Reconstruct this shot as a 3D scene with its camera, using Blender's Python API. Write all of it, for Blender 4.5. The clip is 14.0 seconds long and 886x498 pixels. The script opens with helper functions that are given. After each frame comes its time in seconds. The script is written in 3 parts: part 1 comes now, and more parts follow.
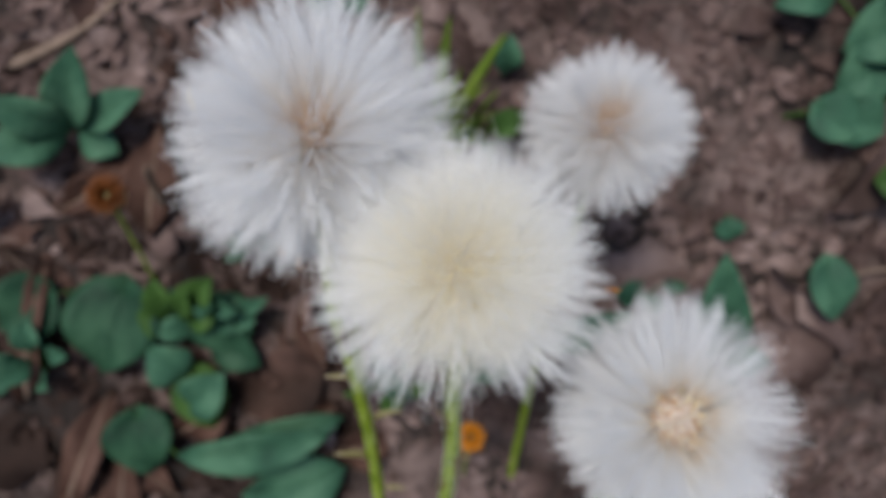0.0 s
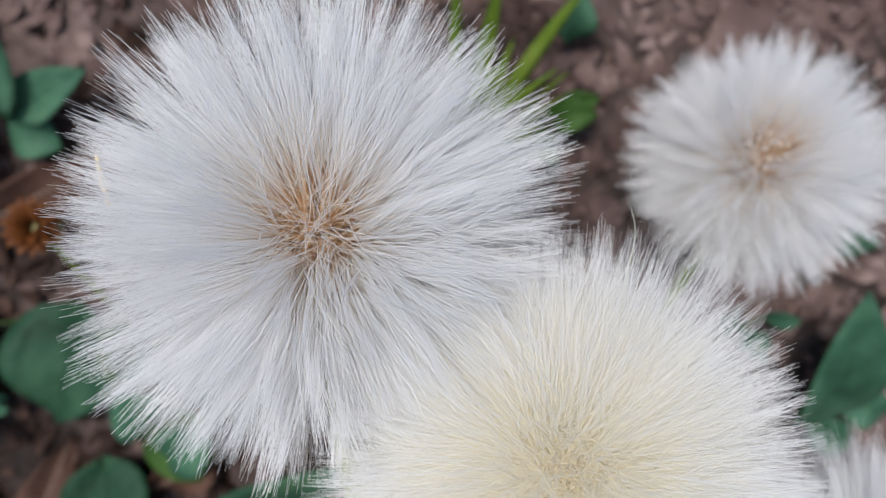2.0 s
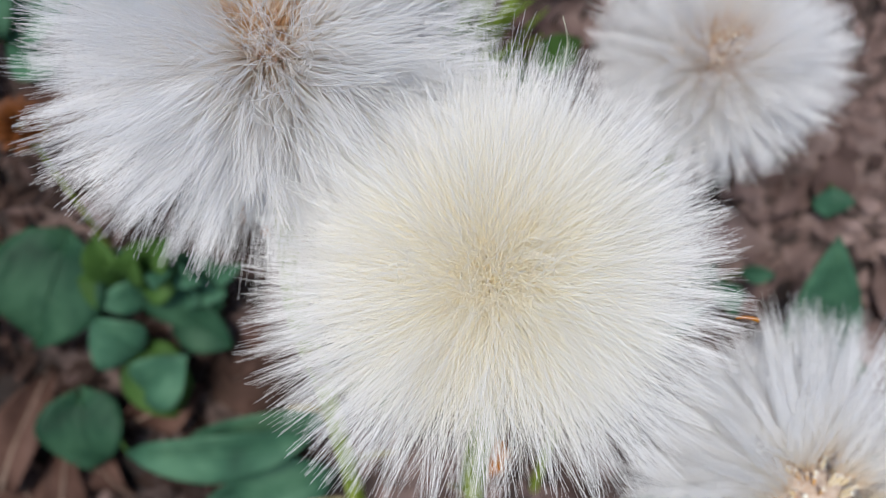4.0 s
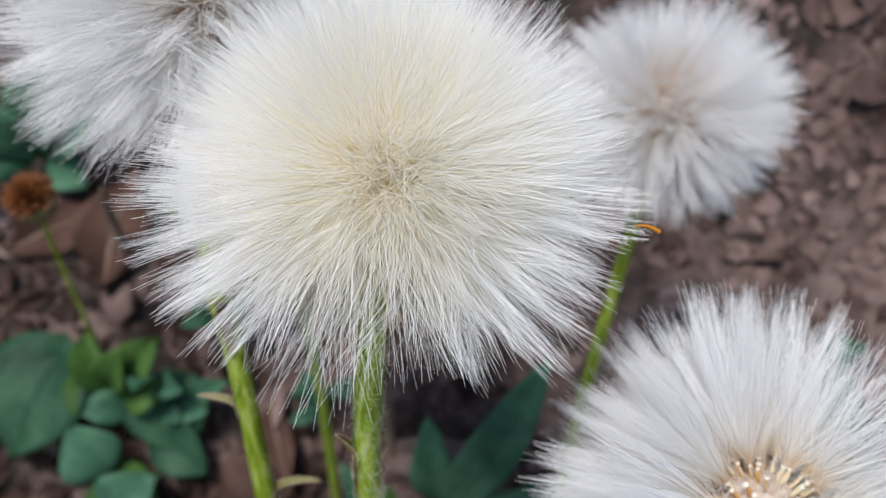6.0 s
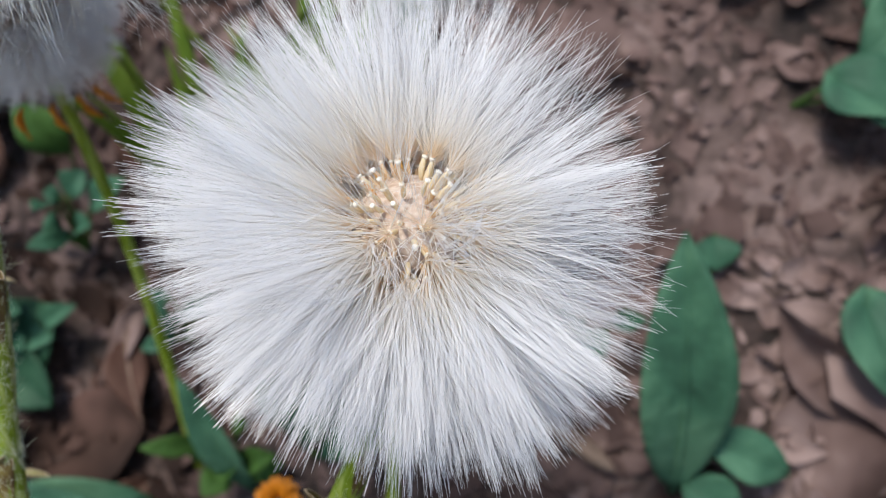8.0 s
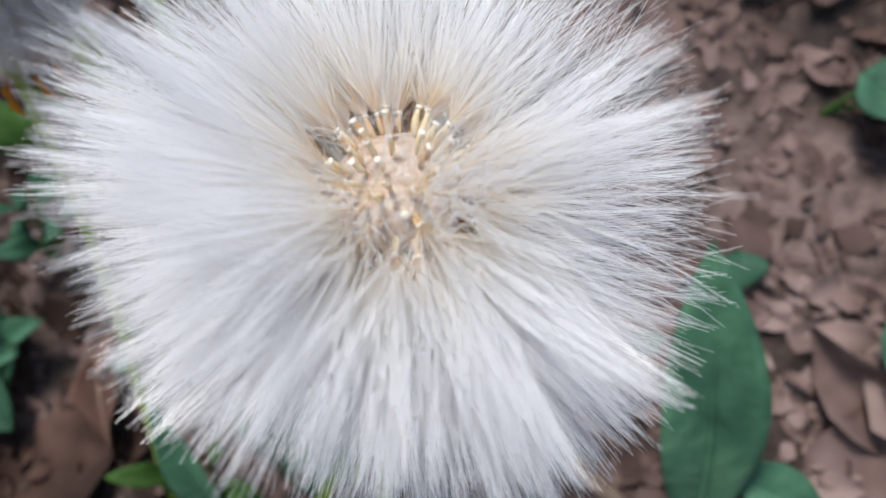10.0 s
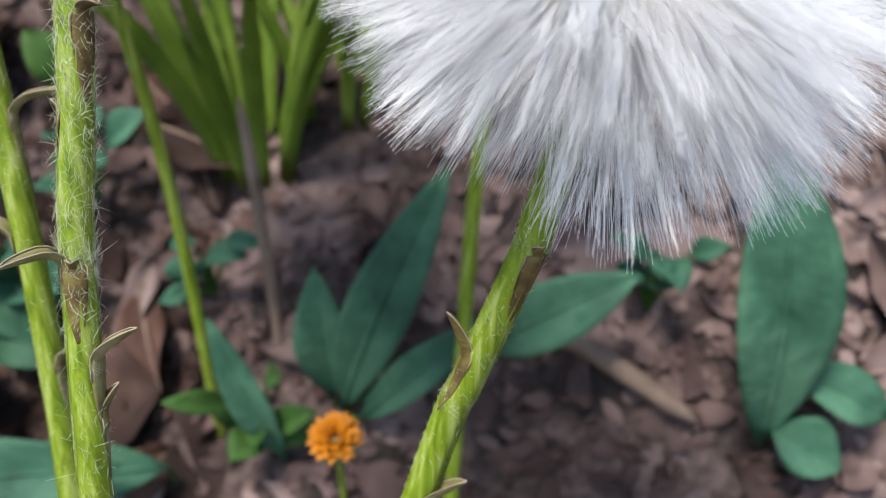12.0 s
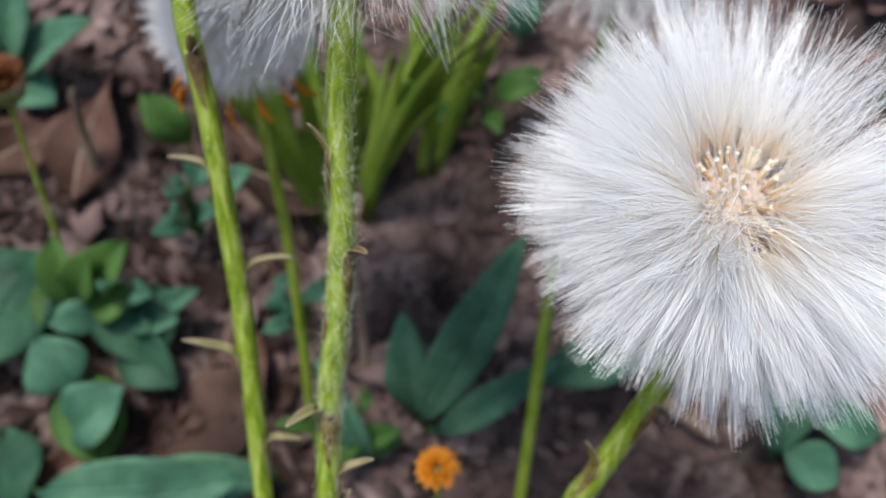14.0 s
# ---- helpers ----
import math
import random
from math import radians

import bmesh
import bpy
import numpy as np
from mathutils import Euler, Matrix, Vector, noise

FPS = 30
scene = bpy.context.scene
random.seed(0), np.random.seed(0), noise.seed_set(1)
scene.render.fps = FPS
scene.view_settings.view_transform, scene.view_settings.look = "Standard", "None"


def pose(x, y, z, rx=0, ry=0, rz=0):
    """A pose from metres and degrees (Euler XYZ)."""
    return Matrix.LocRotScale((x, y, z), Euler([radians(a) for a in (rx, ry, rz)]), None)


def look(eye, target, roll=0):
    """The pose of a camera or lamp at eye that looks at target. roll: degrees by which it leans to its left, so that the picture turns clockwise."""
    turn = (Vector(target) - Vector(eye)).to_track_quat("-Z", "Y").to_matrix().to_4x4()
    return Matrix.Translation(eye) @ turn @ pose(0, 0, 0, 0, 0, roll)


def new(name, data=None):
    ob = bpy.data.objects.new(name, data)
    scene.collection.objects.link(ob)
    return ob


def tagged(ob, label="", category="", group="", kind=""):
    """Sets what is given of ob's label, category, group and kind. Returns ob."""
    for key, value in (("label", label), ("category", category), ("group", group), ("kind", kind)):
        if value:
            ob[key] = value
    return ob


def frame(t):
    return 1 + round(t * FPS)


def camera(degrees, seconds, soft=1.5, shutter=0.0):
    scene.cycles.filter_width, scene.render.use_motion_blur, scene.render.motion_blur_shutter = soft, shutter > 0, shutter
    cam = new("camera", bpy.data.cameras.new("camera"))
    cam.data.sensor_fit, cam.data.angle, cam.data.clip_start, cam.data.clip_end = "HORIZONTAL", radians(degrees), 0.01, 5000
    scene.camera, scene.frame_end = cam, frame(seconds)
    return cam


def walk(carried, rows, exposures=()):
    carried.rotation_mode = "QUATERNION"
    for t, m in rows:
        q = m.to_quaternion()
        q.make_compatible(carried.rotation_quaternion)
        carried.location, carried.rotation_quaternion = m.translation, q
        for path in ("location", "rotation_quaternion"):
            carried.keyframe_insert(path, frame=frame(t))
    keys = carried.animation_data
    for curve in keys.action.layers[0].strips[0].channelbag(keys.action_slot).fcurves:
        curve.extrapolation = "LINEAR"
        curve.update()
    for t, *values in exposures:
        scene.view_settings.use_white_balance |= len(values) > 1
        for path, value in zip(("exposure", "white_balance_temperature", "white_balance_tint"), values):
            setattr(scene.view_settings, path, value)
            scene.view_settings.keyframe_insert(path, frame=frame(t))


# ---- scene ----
DEGREES = 56.3
cam = camera(DEGREES, 14.0, soft=0.9)
cam.data.dof.use_dof = True
cam.data.dof.focus_distance = 0.0595
cam.data.dof.aperture_fstop = 34.0
# seconds, eye, target, roll
PATH = [
    (0, (-0.00534, -0.05544, 0.27188), (0.00083, 0.00461, 0.19215), 1.37),
    (0.5, (-0.00765, -0.03724, 0.25197), (0.00030, 0.02221, 0.17195), 3.12),
    (1, (-0.01175, -0.02587, 0.24772), (-0.00287, 0.03267, 0.16714), 3.97),
    (1.5, (-0.00991, -0.01594, 0.23992), (-0.00285, 0.04150, 0.15837), 2.66),
    (2, (-0.00866, -0.00543, 0.24445), (-0.00372, 0.04589, 0.15877), 1.03),
    (2.5, (-0.00819, -0.00557, 0.24699), (-0.00454, 0.04240, 0.15932), 0.39),
    (3, (-0.00687, -0.00984, 0.24199), (-0.00346, 0.03849, 0.15452), 0.60),
    (3.5, (-0.00687, -0.01691, 0.23799), (-0.00288, 0.03405, 0.15203), 1.83),
    (3.7, (-0.00561, -0.01990, 0.23729), (-0.00125, 0.03220, 0.15204), 2.46),
    (6, (0.01201, -0.04699, 0.21326), (0.00802, 0.03234, 0.15251), 0.85),
    (6.5, (0.02151, -0.05498, 0.20089), (0.01622, 0.02533, 0.14154), 0.19),
    (7, (0.03556, -0.05854, 0.19319), (0.02859, 0.02151, 0.13365), -0.97),
    (7.5, (0.04499, -0.05905, 0.18632), (0.03636, 0.02244, 0.12900), -1.28),
    (7.7, (0.04685, -0.05793, 0.18398), (0.03949, 0.02497, 0.12853), -1.47),
    (10, (0.04622, -0.04649, 0.17091), (0.03875, 0.03959, 0.12055), -0.57),
    (10.5, (0.04181, -0.04841, 0.16612), (0.03556, 0.03967, 0.11919), 0.40),
    (11, (0.03431, -0.05047, 0.16001), (0.03291, 0.03780, 0.11304), 0.27),
    (11.5, (0.03262, -0.05152, 0.15380), (0.03108, 0.03614, 0.10569), 0.34),
    (12, (0.03000, -0.05672, 0.15405), (0.02695, 0.03137, 0.10680), -0.09),
    (12.5, (0.02472, -0.05960, 0.16273), (0.02213, 0.02770, 0.11403), 0.17),
    (13, (0.01904, -0.06272, 0.16845), (0.01739, 0.02365, 0.11807), 0.55),
    (13.5, (0.01759, -0.06670, 0.17137), (0.01570, 0.01942, 0.12058), 0.61),
    (14, (0.01337, -0.06677, 0.18576), (0.01231, 0.01699, 0.13115), 1.08),
]
EXPOSURES = [(0, -0.26), (0.6, -0.16), (1.5, -0.08), (3.5, -0.04), (6, 0.1), (7, 0.2), (10, 0.28), (11, 0.58), (12, 0.76), (13, 0.58), (14, 0.42)]
walk(cam, [(t, look(eye, target, roll)) for t, eye, target, roll in PATH], EXPOSURES)

# ---- light ----
scene.cycles.max_bounces = 40
scene.cycles.diffuse_bounces = 32
scene.cycles.transmission_bounces = 32
world = bpy.data.worlds.new("sky")
scene.world = world
world.use_nodes = True
wn = world.node_tree
sky = wn.nodes.new("ShaderNodeTexSky")
sky.sky_type = "NISHITA"
sky.sun_disc = False
sky.sun_elevation = radians(65)
sky.sun_rotation = radians(212)
wn.links.new(sky.outputs[0], wn.nodes["Background"].inputs[0])
wn.nodes["Background"].inputs[1].default_value = 0.15
sun_data = bpy.data.lights.new("sun", "SUN")
sun_data.energy = 3.4
sun_data.angle = radians(14)
sun_data.color = (1.0, 0.965, 0.905)
sun = new("sun", sun_data)
sun.matrix_world = look((-0.6, -0.95, 2.4), (0, 0, 0))

# ---- materials ----
def nodes_of(name):
    m = bpy.data.materials.new(name)
    m.use_nodes = True
    n = m.node_tree.nodes
    return m, n, m.node_tree.links, n["Principled BSDF"], n["Material Output"]


def ramp(n, stops):
    r = n.new("ShaderNodeValToRGB")
    while len(r.color_ramp.elements) < len(stops):
        r.color_ramp.elements.new(0.5)
    for e, (at, c) in zip(r.color_ramp.elements, stops):
        e.position, e.color = at, (*c, 1)
    return r


def noise_tex(n, links, scale, detail=4.0, rough=0.55, coords="Object", stretch=1.0):
    t = n.new("ShaderNodeTexNoise")
    t.inputs["Scale"].default_value = scale
    t.inputs["Detail"].default_value = detail
    t.inputs["Roughness"].default_value = rough
    c = n.new("ShaderNodeTexCoord")
    if stretch == 1.0:
        links.new(c.outputs[coords], t.inputs["Vector"])
    else:
        mp = n.new("ShaderNodeMapping")
        mp.inputs["Scale"].default_value = (1, 1, stretch)
        links.new(c.outputs[coords], mp.inputs["Vector"])
        links.new(mp.outputs[0], t.inputs["Vector"])
    return t


def mixed(n, links, a, b, factor, mode="MIX"):
    """A colour mix; a, b and factor are sockets or values."""
    x = n.new("ShaderNodeMix")
    x.data_type, x.blend_type = "RGBA", mode
    for value, socket in ((factor, x.inputs[0]), (a, x.inputs[6]), (b, x.inputs[7])):
        if isinstance(value, (int, float)):
            socket.default_value = value
        elif isinstance(value, tuple):
            socket.default_value = (*value, 1)
        else:
            links.new(value, socket)
    return x.outputs[2]


def bumped(n, links, height, bsdf, strength, distance):
    b = n.new("ShaderNodeBump")
    b.inputs["Strength"].default_value = strength
    b.inputs["Distance"].default_value = distance
    links.new(height, b.inputs["Height"])
    links.new(b.outputs[0], bsdf.inputs["Normal"])


def thin(name, colours, scale, through_share, rough, detail=5.0, island=0.0, spec=0.35, bump=0.0, through_tint=(1, 1, 1), stretch=1.0):
    """A thin, partly translucent surface (leaf, hair, bract) mottled between colours."""
    m, n, links, bsdf, out = nodes_of(name)
    tex = noise_tex(n, links, scale, detail, stretch=stretch)
    value = tex.outputs["Fac"]
    if island:
        geo = n.new("ShaderNodeNewGeometry")
        add = n.new("ShaderNodeMath")
        add.operation = "MULTIPLY_ADD"
        links.new(geo.outputs["Random Per Island"], add.inputs[0])
        add.inputs[1].default_value = island
        links.new(value, add.inputs[2])
        sub = n.new("ShaderNodeMath")
        sub.operation = "SUBTRACT"
        links.new(add.outputs[0], sub.inputs[0])
        sub.inputs[1].default_value = island / 2
        value = sub.outputs[0]
    k = len(colours)
    r = ramp(n, [(0.33 + 0.34 * i / max(1, k - 1), c) for i, c in enumerate(colours)])
    links.new(value, r.inputs[0])
    links.new(r.outputs[0], bsdf.inputs["Base Color"])
    bsdf.inputs["Roughness"].default_value = rough
    bsdf.inputs["Specular IOR Level"].default_value = spec
    if bump:
        fine = noise_tex(n, links, scale * 4, 3.0, stretch=stretch)
        bumped(n, links, fine.outputs["Fac"], bsdf, 0.6, bump)
    tr = n.new("ShaderNodeBsdfTranslucent")
    links.new(mixed(n, links, r.outputs[0], through_tint, 1.0, "MULTIPLY"), tr.inputs["Color"])
    mix = n.new("ShaderNodeMixShader")
    mix.inputs[0].default_value = through_share
    links.new(bsdf.outputs[0], mix.inputs[1])
    links.new(tr.outputs[0], mix.inputs[2])
    links.new(mix.outputs[0], out.inputs["Surface"])
    return m


def hair_material(name, root, middle, tip, reach=1.0):
    """Silky hairs: tan where they stand on the seed, white along most of their length."""
    m, n, links, bsdf, out = nodes_of(name)
    c = n.new("ShaderNodeTexCoord")
    split = n.new("ShaderNodeSeparateXYZ")
    links.new(c.outputs["Object"], split.inputs[0])
    r = ramp(n, [(0.0, root), (0.05 * reach, root), (0.15 * reach, middle), (0.42 * reach, tip)])
    links.new(split.outputs[2], r.inputs[0])
    links.new(r.outputs[0], bsdf.inputs["Base Color"])
    bsdf.inputs["Roughness"].default_value = 0.26
    bsdf.inputs["Specular IOR Level"].default_value = 0.8
    tr = n.new("ShaderNodeBsdfTranslucent")
    links.new(r.outputs[0], tr.inputs["Color"])
    mix = n.new("ShaderNodeMixShader")
    mix.inputs[0].default_value = 0.5
    links.new(bsdf.outputs[0], mix.inputs[1])
    links.new(tr.outputs[0], mix.inputs[2])
    links.new(mix.outputs[0], out.inputs["Surface"])
    return m


HAIR = hair_material("pappus_hair", (0.86, 0.66, 0.42), (0.93, 0.900, 0.855), (0.952, 0.950, 0.950))
HAIR_WORN = hair_material("worn_pappus_hair", (0.92, 0.82, 0.66), (0.94, 0.92, 0.88), (0.952, 0.950, 0.950))
HAIR_CREAM = hair_material("cream_pappus_hair", (0.994, 0.945, 0.80), (0.994, 0.974, 0.900), (0.984, 0.981, 0.974), 1.4)
ACHENE = thin("achene_skin", [(0.551, 0.339, 0.159), (0.700, 0.477, 0.254), (0.806, 0.636, 0.424)], 900, 0.25, 0.5, spec=0.4)
ACHENE_ORANGE = thin("orange_achene_skin", [(0.62, 0.27, 0.04), (0.78, 0.42, 0.09), (0.80, 0.55, 0.22)], 700, 0.25, 0.45, spec=0.4)
ACHENE_PALE = thin("pale_achene_skin", [(0.84, 0.68, 0.40), (0.91, 0.80, 0.54), (0.95, 0.88, 0.68)], 900, 0.3, 0.5, spec=0.4)
DISC = thin("pappus_disc", [(0.93, 0.90, 0.78), (0.98, 0.96, 0.90)], 900, 0.2, 0.35)
RECEPTACLE = thin("receptacle_skin", [(0.50, 0.36, 0.26), (0.68, 0.54, 0.44), (0.80, 0.69, 0.60)], 1500, 0.2, 0.6, bump=0.0002)
STEM = thin("stem_skin", [(0.110, 0.175, 0.008), (0.225, 0.315, 0.018), (0.385, 0.455, 0.115)], 1500, 0.12, 0.45, bump=0.00012, stretch=0.05)
STEM_WOOL = thin("stem_wool", [(0.60, 0.65, 0.46), (0.82, 0.84, 0.70)], 300, 0.4, 0.5)
BRACT = thin("bract_skin", [(0.070, 0.040, 0.018), (0.125, 0.085, 0.025), (0.200, 0.165, 0.045)], 500, 0.06, 0.55, bump=0.0002)
BRACT_GREEN = thin("green_bract_skin", [(0.20, 0.15, 0.07), (0.26, 0.25, 0.09), (0.42, 0.36, 0.22)], 400, 0.3, 0.5, bump=0.0002)
BRACT_EDGE = thin("bract_edge", [(0.30, 0.23, 0.15), (0.52, 0.43, 0.31)], 500, 0.3, 0.5)
LEAF = thin("leaf_blade", [(0.022, 0.066, 0.040), (0.046, 0.128, 0.074), (0.092, 0.205, 0.120)], 80, 0.18, 0.6, island=0.15, spec=0.2, bump=0.0008, through_tint=(1.0, 1.0, 0.5))
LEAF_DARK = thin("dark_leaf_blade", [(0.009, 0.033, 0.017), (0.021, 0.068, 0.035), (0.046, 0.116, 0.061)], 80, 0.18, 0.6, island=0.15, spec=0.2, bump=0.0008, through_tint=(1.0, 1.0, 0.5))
LEAF_BRIGHT = thin("young_leaf_blade", [(0.025, 0.064, 0.015), (0.055, 0.123, 0.025), (0.085, 0.170, 0.043)], 60, 0.25, 0.6, island=0.15, spec=0.2, bump=0.0006, through_tint=(1.0, 1.0, 0.4))
GRASS = thin("grass_blade", [(0.075, 0.140, 0.016), (0.155, 0.245, 0.030), (0.255, 0.345, 0.062)], 40, 0.25, 0.5, island=0.3, spec=0.2, through_tint=(1.0, 1.0, 0.4))
PETAL = thin("orange_floret", [(0.527, 0.150, 0.006), (0.663, 0.247, 0.010), (0.722, 0.338, 0.024)], 250, 0.25, 0.5, island=0.3)
DEAD = thin("dead_leaf", [(0.044, 0.028, 0.024), (0.092, 0.059, 0.052), (0.158, 0.106, 0.094), (0.270, 0.194, 0.175)], 34, 0.12, 0.75, detail=3.0, island=0.12, spec=0.1, bump=0.0002)
DEAD_DARK = thin("dark_dead_leaf", [(0.019, 0.011, 0.009), (0.031, 0.019, 0.015), (0.053, 0.031, 0.024), (0.125, 0.072, 0.058)], 34, 0.1, 0.7, detail=3.0, island=0.08, spec=0.1, bump=0.0002)
PETAL_DULL = thin("withered_orange_floret", [(0.083, 0.023, 0.005), (0.156, 0.047, 0.008), (0.218, 0.083, 0.010)], 250, 0.2, 0.6, island=0.3)
DEAD_PALE = thin("pale_dead_leaf", [(0.105, 0.070, 0.060), (0.190, 0.130, 0.116), (0.300, 0.222, 0.205)], 60, 0.15, 0.7, spec=0.1, bump=0.0005)
DEAD_BRIGHT = thin("red_dead_leaf", [(0.043, 0.021, 0.015), (0.085, 0.044, 0.032), (0.145, 0.081, 0.061)], 50, 0.15, 0.65, spec=0.15, bump=0.0006)
TWIG = thin("dry_twig", [(0.090, 0.061, 0.045), (0.171, 0.118, 0.086), (0.252, 0.178, 0.134)], 90, 0.0, 0.8, island=0.4, bump=0.0005)


def soil():
    m, n, links, bsdf, out = nodes_of("forest_soil")
    big = noise_tex(n, links, 52, 3)
    fine = noise_tex(n, links, 420, 8, 0.65)
    r = ramp(n, [(0.40, (0.020, 0.013, 0.010)), (0.47, (0.056, 0.036, 0.030)), (0.53, (0.108, 0.072, 0.062)), (0.61, (0.205, 0.142, 0.126))])
    links.new(mixed(n, links, big.outputs["Fac"], fine.outputs["Fac"], 0.28), r.inputs[0])
    links.new(r.outputs[0], bsdf.inputs["Base Color"])
    bsdf.inputs["Roughness"].default_value = 0.9
    bumped(n, links, fine.outputs["Fac"], bsdf, 0.9, 0.002)
    return m


SOIL = soil()


# ---- shared builders ----
def mesh_of(name, verts, faces, material, smooth=True):
    me = bpy.data.meshes.new(name)
    me.from_pydata([tuple(v) for v in verts], [], [tuple(f) for f in faces])
    me.materials.append(material)
    if smooth:
        me.polygons.foreach_set("use_smooth", [True] * len(me.polygons))
    me.update()
    return me


def part(name, me, parent, label="", m=None):
    """A mesh as one object under a thing or a part."""
    ob = new(name, me)
    ob.parent = parent
    if m is not None:
        ob.matrix_basis = m
    return tagged(ob, label)


def thing(name, place, label, category, group="", kind=""):
    ob = new(name)
    ob.empty_display_size = 0.01
    ob.location = place
    return tagged(ob, label, category, group, kind)


def aim(direction, roll=0.0):
    """The turn that lays +Z along a direction."""
    d = Vector(direction).normalized()
    return (d.to_track_quat("Z", "Y").to_matrix() @ Matrix.Rotation(roll, 3, "Z")).to_4x4()


def tubes(lines, radii, sides=3, cap=False):
    """Vertices and faces of tapered tubes along many lines: lines (n, k, 3), radii (n, k)."""
    lines = np.asarray(lines, float)
    n, k, _ = lines.shape
    along = np.gradient(lines, axis=1)
    along /= np.linalg.norm(along, axis=2, keepdims=True) + 1e-12
    ref = np.where(np.abs(along[:, :1, 2:3]) > 0.9, [[[1.0, 0, 0]]], [[[0, 0, 1.0]]])
    a = np.cross(along, np.broadcast_to(ref, along.shape))
    a /= np.linalg.norm(a, axis=2, keepdims=True) + 1e-12
    b = np.cross(along, a)
    turn = np.arange(sides) * 2 * np.pi / sides
    ring = a[:, :, None] * np.cos(turn)[None, None, :, None] + b[:, :, None] * np.sin(turn)[None, None, :, None]
    verts = (lines[:, :, None] + ring * np.asarray(radii)[:, :, None, None]).reshape(-1, 3)
    i, j, s = np.meshgrid(np.arange(n), np.arange(k - 1), np.arange(sides), indexing="ij")
    at = lambda jj, ss: ((i * k + jj) * sides + ss % sides).ravel()
    faces = np.stack([at(j, s), at(j, s + 1), at(j + 1, s + 1), at(j + 1, s)], 1).tolist()
    if cap:
        for q in range(n):
            faces.append([q * k * sides + c for c in range(sides)][::-1])
            faces.append([(q * k + k - 1) * sides + c for c in range(sides)])
    return verts, faces


def smooth_line(points, count):
    """A Catmull-Rom line through points."""
    p = np.asarray(points, float)
    p = np.vstack([2 * p[0] - p[1], p, 2 * p[-1] - p[-2]])
    seg = len(p) - 3
    out = []
    for u in np.linspace(0, seg - 1e-9, count):
        i, t = int(u), u - int(u)
        a, b, c, d = p[i : i + 4]
        out.append(0.5 * (2 * b + (c - a) * t + (2 * a - 5 * b + 4 * c - d) * t**2 + (3 * b - a - 3 * c + d) * t**3))
    return np.array(out)


def blade(length, width, rows=8, cols=4, shape=0.5, fold=0.15, droop=0.25, wave=0.0, cord=0.0, twist=0.0, rng=random):
    """A leaf blade along +Y with a midrib, tip at y = length. shape: where it is widest; cord: depth of the heart-shaped notch."""
    verts, faces = [], []
    ph = rng.uniform(0, 6.3)
    for i in range(rows + 1):
        u = i / rows
        peak = u ** (math.log(0.5) / math.log(shape))
        half = 0.5 * width * max(0.02, math.sin(math.pi * min(1, max(0, peak))) ** 0.8)
        for j in range(-cols, cols + 1):
            v = j / cols
            x = v * half
            y = u * length - cord * length * abs(v) ** 1.4 * (1 - u) ** 2
            z = fold * abs(x) - droop * length * u * u + wave * width * math.sin(7 * u + ph + 1.5 * v) * abs(v)
            if j == 0:
                z -= 0.02 * width
            t = twist * u
            verts.append((x * math.cos(t) - z * math.sin(t), y, x * math.sin(t) + z * math.cos(t)))
    w = 2 * cols + 1
    for i in range(rows):
        for j in range(2 * cols):
            a = i * w + j
            faces.append((a, a + 1, a + w + 1, a + w))
    return verts, faces


def thick_blade(verts, faces, depth):
    """Both sides of a blade, closed round the edge."""
    n = len(verts)
    count = {}
    for f in faces:
        for a, b in zip(f, f[1:] + f[:1]):
            count[frozenset((a, b))] = count.get(frozenset((a, b)), 0) + 1
    v = list(verts) + [(x, y, z - depth) for x, y, z in verts]
    fs = list(faces) + [tuple(i + n for i in reversed(f)) for f in faces]
    for f in faces:
        for a, b in zip(f, f[1:] + f[:1]):
            if count[frozenset((a, b))] == 1:
                fs.append((b, a, a + n, b + n))
    return v, fs


# ---- ground: a wooded bank that climbs behind the plants ----
SLOPE = 0.70
STEEP = 1.15


def bank_height(x, y):
    """Smooth height of the bank: level in front, steep behind the plants, level far off, rising to one side."""
    y = min(0.9, max(-0.35, y))
    z = SLOPE * y if y < 0.045 else SLOPE * 0.045 + STEEP * (y - 0.045)
    s = min(1.0, max(0.0, y / 0.06))
    return z + 0.22 * min(0.25, max(0.0, x)) * s * s * (3 - 2 * s)


def ground_height(x, y):
    near = max(0.0, 1.0 - math.hypot(x, y) / 3)
    return bank_height(x, y) + near * (0.005 * noise.noise((x * 9.1, y * 9.1, 0.3)) + 0.003 * noise.noise((x * 31, y * 31, 4.2)))


def build_ground():
    fine = [-0.45 + 0.02 * i for i in range(72)]
    xs = [-400, -120, -40, -15, -6, -3, -1.6, -0.9] + [v - 0.12 for v in fine if v < 1.2] + [1.5, 2.2, 3.5, 6, 15, 40, 120, 400]
    ys = [-400, -120, -40, -15, -6, -3, -1.6, -0.9] + fine + [1.8, 2.2, 3.5, 6, 15, 40, 120, 400]
    n = len(xs)
    verts = [(x, y, ground_height(x, y)) for y in ys for x in xs]
    faces = [(j * n + i, j * n + i + 1, (j + 1) * n + i + 1, (j + 1) * n + i) for j in range(len(ys) - 1) for i in range(n - 1)]
    tagged(new("ground", mesh_of("ground", verts, faces, SOIL)), "dark brown soil of a wooded bank strewn with dead leaves", "ground", kind="structure")


build_ground()


def lean(x, y):
    """Degrees by which the bank leans back at a place."""
    return math.degrees(math.atan((bank_height(x, y + 0.01) - bank_height(x, y - 0.01)) / 0.02))


